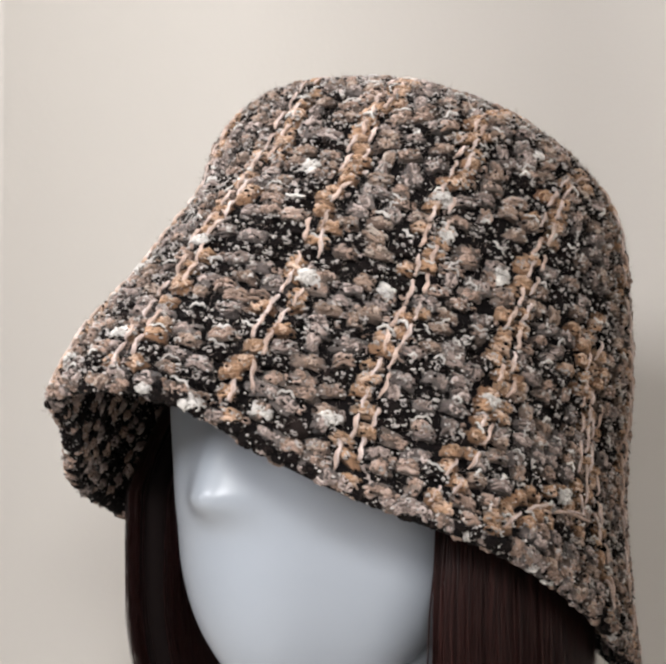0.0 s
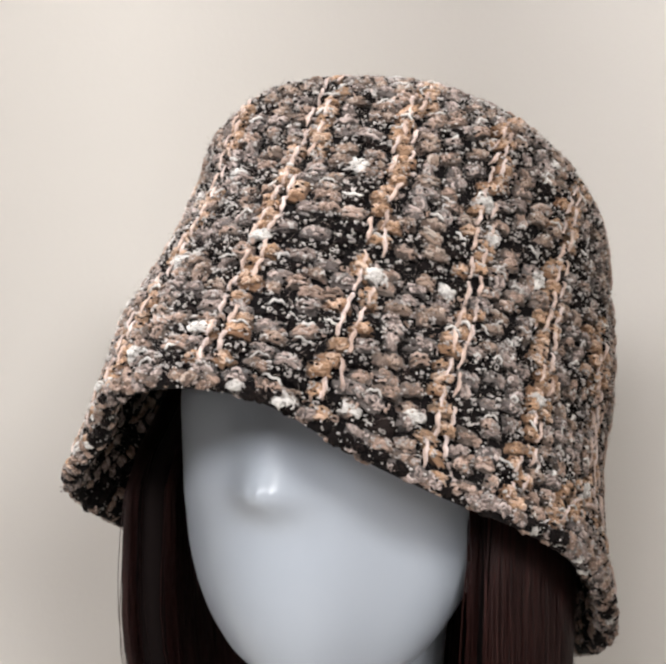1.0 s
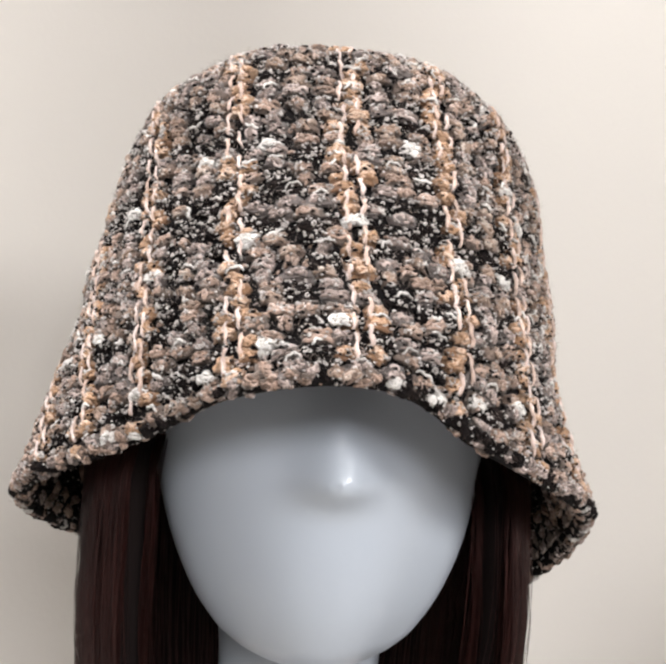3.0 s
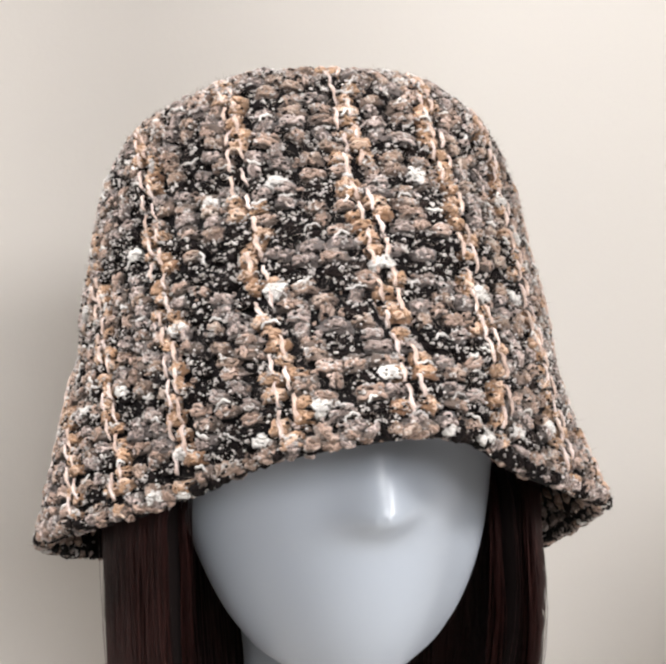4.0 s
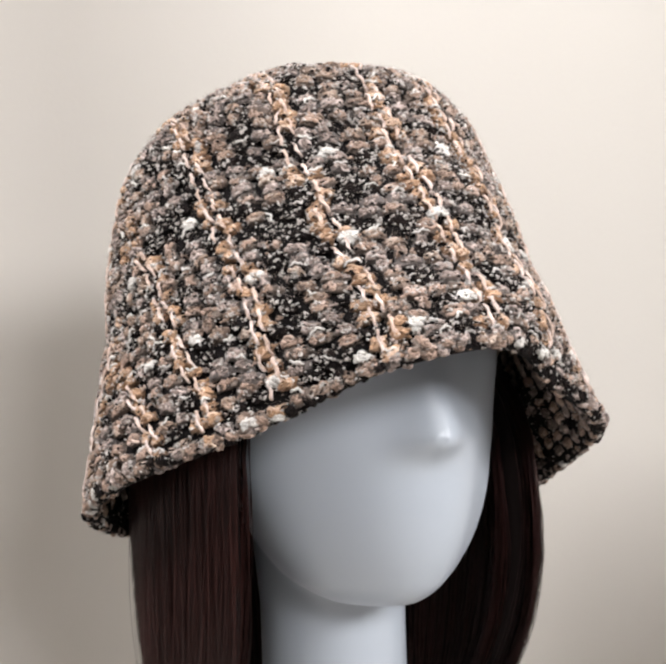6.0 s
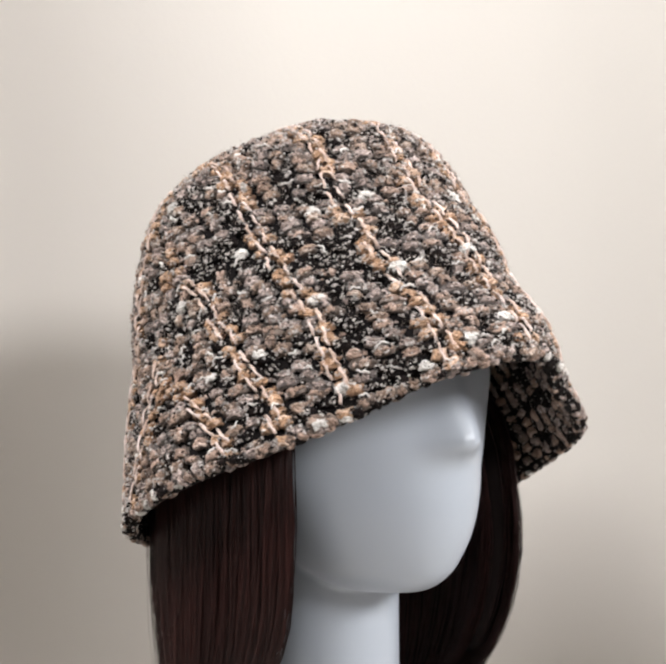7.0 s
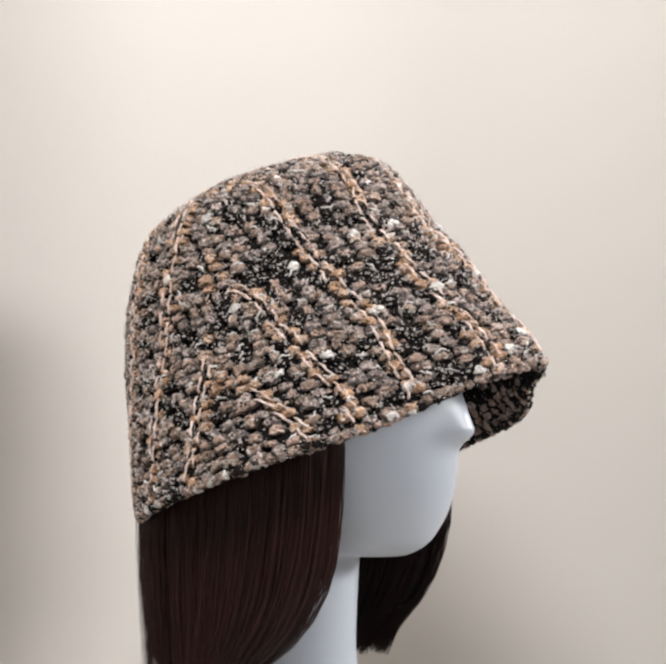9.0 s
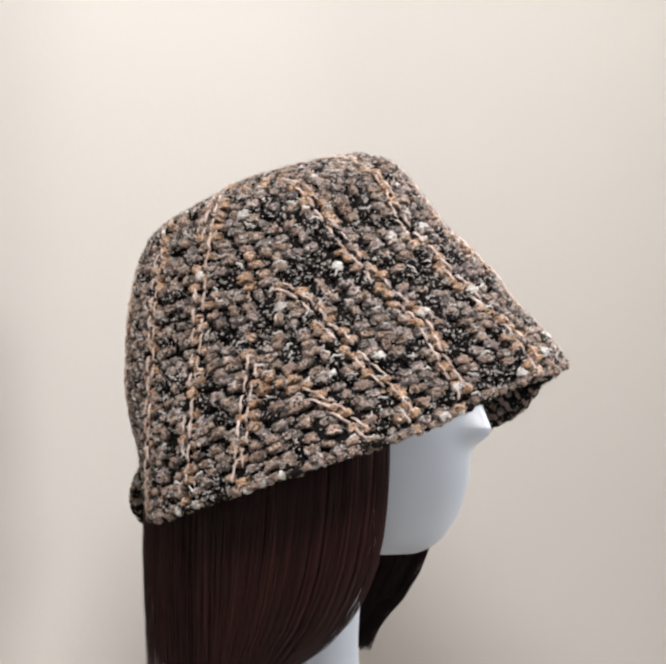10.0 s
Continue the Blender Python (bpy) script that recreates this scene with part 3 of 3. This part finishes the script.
        fr = on_front(line)
        for panel, places, axis in ((True, FRONT_STRIPES, 0), (False, BACK_STRIPES, 1)):
            for k, place in enumerate(places):
                f = line[:, axis] - place
                hit = np.flatnonzero((f[:-1] * f[1:] < 0) & (fr[:-1] == panel) & (line_v[:-1] > -0.5) & (line_v[1:] > -0.5))
                for h in hit:
                    cu = GRID_U[h] + (GRID_U[h + 1] - GRID_U[h]) * f[h] / (f[h] - f[h + 1])
                    stripes.setdefault((panel, k, cu > 0 if not panel else True), []).append((cu, line_v[h], w))
    # the large white slubs
    slub = np.array(SLUBS)
    p, a, b, n = hat_frame(slub[:, 0], slub[:, 1])
    m, size = len(p), slub[:, 2]
    for _ in range(3):
        jog = a * rng.normal(0, 0.0018, m)[:, None] + b * rng.normal(0, 0.0015, m)[:, None] + n * rng.uniform(-0.0003, 0.0006, m)[:, None]
        spin = rng.normal(0, 0.6, m)[:, None]
        way = a * np.cos(spin) + b * np.sin(spin)
        kinds["white"].pillow(p + jog, way, np.cross(n, way), n, 0.0029 * size * rng.uniform(0.7, 1.2, m), 0.0018 * size * rng.uniform(0.7, 1.2, m), 0.0012 * size)
    curls(kinds["white"], p + n * 0.0004, a, b, n, 0.0085 * size, 0.006 * size, np.full(m, 0.0012), 11)
    # the middle of the crown
    m = 60
    p, a, b, n = hat_frame(rng.uniform(-np.pi, np.pi, m), rng.uniform(TOP - 0.8, TOP - 0.25, m))
    weave(kinds["beige"], felt["beige"], p, a, b, n, np.full(m, 0.009), np.full(m, 0.005), np.full(m, -0.002), rng.uniform(0, 3, m))
    # the folded hem: short floats that wrap round the edge, from the outside to the inside
    row = Row(0.0)
    for depth, drop, tilt, dark_share in ((0.0012, 0.0010, 0.75, 0.36), (0.0042, 0.0002, 1.6, 0.46), (0.0072, 0.0014, 2.5, 0.42)):
        uu, vv, s = row.cells(0.0088, depth * 2)
        m = len(uu)
        p, a, b, n = hat_frame(uu + rng.normal(0, 0.008, m), np.zeros(m))
        face = n * math.cos(tilt) - b * math.sin(tilt)
        rim = np.cross(face, a)
        place = p - n * depth + b * (drop + rng.normal(0, 0.0005, m))[:, None]
        pick = rng.random(m)
        edges = np.cumsum([dark_share, 0.08, 0.24, 0.22, 0.12])
        for key, lo, hi in (("black", 0, edges[0]), ("white", edges[0], edges[1]), ("beige", edges[1], edges[2]), ("grey", edges[2], edges[3]), ("tan", edges[3], edges[4]), ("caramel", edges[4], 1.1)):
            q = (pick >= lo) & (pick < hi)
            k = q.sum()
            weave(kinds[key], felt[key] if key in felt else kinds[key], place[q], a[q], rim[q], face[q], rng.uniform(0.0058, 0.0086, k), rng.uniform(0.0040, 0.0054, k),
                  rng.uniform(0.0, 0.0012, k), rng.normal(0, 0.4, k), 9)
        for _ in range(6):
            r = rng.uniform(0.0003, 0.0007, m)
            kinds["fleck"].add(place + a * rng.uniform(-0.0044, 0.0044, m)[:, None] + rim * rng.uniform(-0.003, 0.003, m)[:, None] + face * rng.uniform(-0.0012, 0.0009, m)[:, None], a, rim, face, r * 1.3, r, r)
    for key, yarn in kinds.items():
        yarn.finish(key + "_yarn", names[key][0], hat, names[key][1])
    # The floats take the darker colours that hold the shade between loops.
    for key, yarn in felt.items():
        yarn.finish(key + "_float", SHADED_FELT[key], hat, "felted " + names[key][1] + " floats")
    # each stripe: two cream threads that take turns over and under the rows
    for (panel, k, _), marks in stripes.items():
        c = np.array(marks)
        if len(c) < 4:
            continue
        c = c[np.argsort(c[:, 2])]
        yarn = Yarn()
        step = 2 * LINE
        for side in (-1, 1):
            begin = c[0, 2] - step + (0.5 * step if side > 0 else 0.0) + (k % 3) * 0.3 * LINE
            for w0 in np.arange(begin, c[-1, 2], step):
                if rng.random() < 0.12:
                    continue
                f = np.linspace(-1, 1, 13)
                w = w0 + (f + 1) * 0.5 * step * rng.uniform(0.6, 1.0)
                if w[0] < c[0, 2] - 0.003 or w[-1] > c[-1, 2] + 0.003:
                    continue
                cu, cv = np.interp(w, c[:, 2], c[:, 0]), np.interp(w, c[:, 2], c[:, 1])
                p, a, b, n = hat_frame(cu, np.clip(cv, 0, TOP - 0.05))
                drift = side * 0.0035 + rng.normal(0, 0.0006) + rng.normal(0, 0.0007) * f + 0.0004 * np.sin(f * 5 + rng.uniform(0, 6))
                line = p + a * drift[:, None] + n * (0.0013 - 0.0016 * f**4)[:, None]
                ply = rng.uniform(0.0005, 0.0009) * (1 - 0.5 * f**4) * (1 + 0.18 * np.sin(f * 12 + rng.uniform(0, 6)))
                twist = f * 2.5 + rng.uniform(0, 6)
                for way in (0, np.pi):
                    off = (a * np.cos(twist + way)[:, None] + n * 0.5 * np.sin(twist + way)[:, None]) * 0.0005
                    yarn.thread((line + off)[None], n[None], ply[None])
        yarn.finish("cream_stripe", CREAM, hat, "upright cream thread stripe")

    # the cloth inside the brim
    inside = {k: Yarn() for k in ("beige", "grey", "black", "fleck")}
    for j in range(12):
        row = Row(0.009 + j * LINE)
        uu, vv, s = row.cells(PITCH, PITCH * 0.5 * (j % 2))
        m = len(uu)
        p, a, b, n = hat_frame(uu, vv)
        p = p - n * 0.0092
        pick = rng.random(m)
        for key, q in (("beige", pick < 0.34), ("grey", (pick >= 0.34) & (pick < 0.66)), ("black", pick >= 0.66)):
            k = q.sum()
            turn = np.where(rng.random(k) < 0.3, 1.5, 0.0) + rng.normal(0, 0.25, k)
            weave(inside[key], inside[key], p[q], a[q], -b[q], -n[q], rng.uniform(0.009, 0.012, k), rng.uniform(0.005, 0.0064, k), np.full(k, 0.0002), turn, 5)
        for _ in range(6):
            r = rng.uniform(0.0003, 0.0007, m)
            inside["fleck"].add(p + a * rng.uniform(-0.007, 0.007, m)[:, None] + b * rng.uniform(-0.004, 0.004, m)[:, None] - n * rng.uniform(-0.001, 0.0006, m)[:, None], a, b, n, r * 1.3, r, r)
    for key, yarn in inside.items():
        yarn.finish("facing_" + key + "_yarn", names[key][0], hat, names[key][1] + " inside the brim")

    # loose fibres that stand off the cloth
    m = 22000
    fu, fw = rng.uniform(-np.pi, np.pi, m), rng.uniform(0, 0.97, m)
    fv = fw * (TOP - 0.6)
    p, a, b, n = hat_frame(fu, fv)
    lean = rng.normal(0, 1, (m, 3)) * 0.8
    way = n * rng.uniform(0.3, 1.0, m)[:, None] + lean
    way /= np.linalg.norm(way, axis=1, keepdims=True)
    side = np.cross(way, rng.normal(0, 1, (m, 3)))
    side /= np.linalg.norm(side, axis=1, keepdims=True)
    length = rng.uniform(0.0018, 0.0052, m)[:, None]
    thick = rng.uniform(0.00005, 0.00011, m)[:, None]
    bend = np.cross(way, side) * length * rng.uniform(-0.4, 0.4, m)[:, None]
    root = p + n * rng.uniform(-0.001, 0.001, m)[:, None]
    verts = np.stack([root - side * thick, root + side * thick, root + way * length * 0.6 + bend * 0.6 + side * thick * 0.8, root + way * length + bend], 1)
    faces = np.array([(0, 1, 2), (0, 2, 3)])[None] + (np.arange(m) * 4)[:, None, None]
    array_part("fuzz", verts.reshape(-1, 3), faces.reshape(-1, 3), FUZZ, hat, "fine pale fuzz of loose fibres", "stuff")
    return hat


tweed_hat()


# ---- the wig ----
def wig():
    ob = empty("wig", "straight dark brown shoulder-length bob wig on the mannequin head", "wig")

    # plan of the hair line from the cheek round to the nape: reach to the side and to the back
    plan = np.array([(0.093, -0.079), (0.107, -0.054), (0.114, -0.012), (0.111, 0.03), (0.10, 0.075), (0.075, 0.108), (0.04, 0.126), (0.0, 0.131)])
    along = np.concatenate([[0], np.cumsum(np.linalg.norm(np.diff(plan, axis=0), axis=1))])
    along /= along[-1]

    def strand(angle, depth, top, bottom, sway):
        """A line of hair hanging from under the hat. angle: 60 degrees at the left cheek, 180 at the nape, 300 at the right cheek."""
        a = math.degrees(angle)
        side = 1 if a <= 180 else -1
        k = (a - 60) / 120 if a <= 180 else (300 - a) / 120
        x, y = np.interp(k, along, plan[:, 0]), np.interp(k, along, plan[:, 1])
        out = Vector((x, y - 0.02)).normalized()
        x, y = x - out.x * depth, y - out.y * depth
        z = np.linspace(top, bottom, 12)
        f = np.clip((1.33 - z) / 0.23, 0, 1.2)
        swell = 1 + 0.03 * np.sin(np.clip(f, 0, 1) * np.pi) - 0.13 * np.clip(f - 0.55, 0, 1) ** 1.4 - 0.16 * np.clip((z - 1.285) / 0.05, 0, 2)
        front = max(0.0, 1 - k / 0.45)
        px = side * x * swell * (0.99 if side < 0 else 0.99) + sway * f * 0.008
        py = 0.03 + (y - 0.03) * swell + (0.042 if side < 0 else 0.027) * front * (np.clip(f, 0, 1.0) / 0.9) ** 5
        if side > 0:
            px, py = px + 0.004 * front, py + 0.013 * front * (1 - np.clip(2 * f, 0, 1))
        return np.stack([px, py, z], -1)

    # the mass under the strands, its inner shade put into the colour
    angles = np.linspace(radians(63), radians(297), 70)
    shell = np.stack([np.stack([strand(a, d, 1.345, 1.096 + 0.004 * np.sin(a * 9) + (0.030 if a > math.pi else 0.042) * max(0.0, 1 - min(math.degrees(a) - 60, 300 - math.degrees(a)) / 45), 0) for a in angles]) for d in (0.005, 0.02)])
    verts = shell.reshape(-1, 3)
    i = (np.arange(69)[:, None] * 12 + np.arange(11)[None]).ravel()
    front = np.stack([i, i + 12, i + 13, i + 1], 1)
    n = 70 * 12
    e, g = np.arange(69) * 12, np.arange(11)
    rim = [np.stack([e + 11, e + 23, e + 23 + n, e + 11 + n], 1), np.stack([e, e + n, e + 12 + n, e + 12], 1),
           np.stack([g, g + 1, g + 1 + n, g + n], 1), np.stack([g, g + n, g + 1 + n, g + 1], 1) + 69 * 12]
    array_part("cap", verts, np.concatenate([front, front[:, ::-1] + n, *rim]), HAIR_BASE, ob, "mass of hair under the strands, inner shade in its dark colour")

    def lock(name, count, first, last, label):
        vs, fs = [], []
        for k in range(count):
            a = radians(rng.uniform(first, last))
            depth = abs(rng.normal(0, 0.0035)) - 0.001
            if rng.random() < 0.28:
                depth = 0.0198 + abs(rng.normal(0, 0.0015))
            bottom = 1.079 + abs(rng.normal(0, 0.007)) + (0.024 if a > math.pi else 0.004) * max(0.0, 1 - min(math.degrees(a) - 60, 300 - math.degrees(a)) / 55)
            line = strand(a, depth, 1.34, bottom, rng.normal(0, 0.35))
            line[:, 0] += 0.0012 * np.sin(line[:, 2] * 40 + rng.uniform(0, 6))
            r = rng.uniform(0.00025, 0.0007)
            side = np.array([np.cos(a), np.sin(a), 0.0])
            out = np.array([np.sin(a), -np.cos(a), 0.0])
            taper = np.linspace(1, 0.35, 12)[:, None] * r
            base = len(vs) * 36
            vs.append(np.concatenate([line - side * taper, line + out * taper * 0.8, line + side * taper]))
            q = np.arange(11) + base
            for lo in (0, 12):
                fs.append(np.stack([q + lo, q + lo + 12, q + lo + 13, q + lo + 1], 1))
        array_part(name, np.concatenate(vs), np.concatenate(fs), HAIR, ob, label, "stuff")

    def flyaways(count):
        vs, fs = [], []
        for k in range(count):
            a = radians(rng.choice([rng.uniform(58, 78), rng.uniform(282, 302), rng.uniform(90, 270)], p=[0.02, 0.04, 0.94]))
            line = strand(min(max(a, radians(60)), radians(300)), -rng.uniform(0.0, 0.002), 1.33, rng.uniform(1.085, 1.16), rng.normal(0, 1.2))
            line[:, 1] += rng.normal(0, 0.006) * np.linspace(0, 1, 12) ** 2 - 0.002
            side = np.array([np.cos(a), np.sin(a), 0.0]) * rng.uniform(0.00008, 0.00016)
            base = k * 24
            vs.append(np.concatenate([line - side, line + side]))
            q = np.arange(11) + base
            fs.append(np.stack([q, q + 1, q + 13, q + 12], 1))
        array_part("flyaway_hair", np.concatenate(vs), np.concatenate(fs), HAIR, ob, "stray single hairs", "stuff")

    flyaways(50)
    lock("side_lock", 1800, 60, 120, "straight hair over the wearer's left cheek")
    lock("side_lock", 1800, 240, 300, "straight hair over the wearer's right cheek")
    lock("back_hair", 1300, 115, 245, "straight hair at the back of the neck")
    return ob


wig()
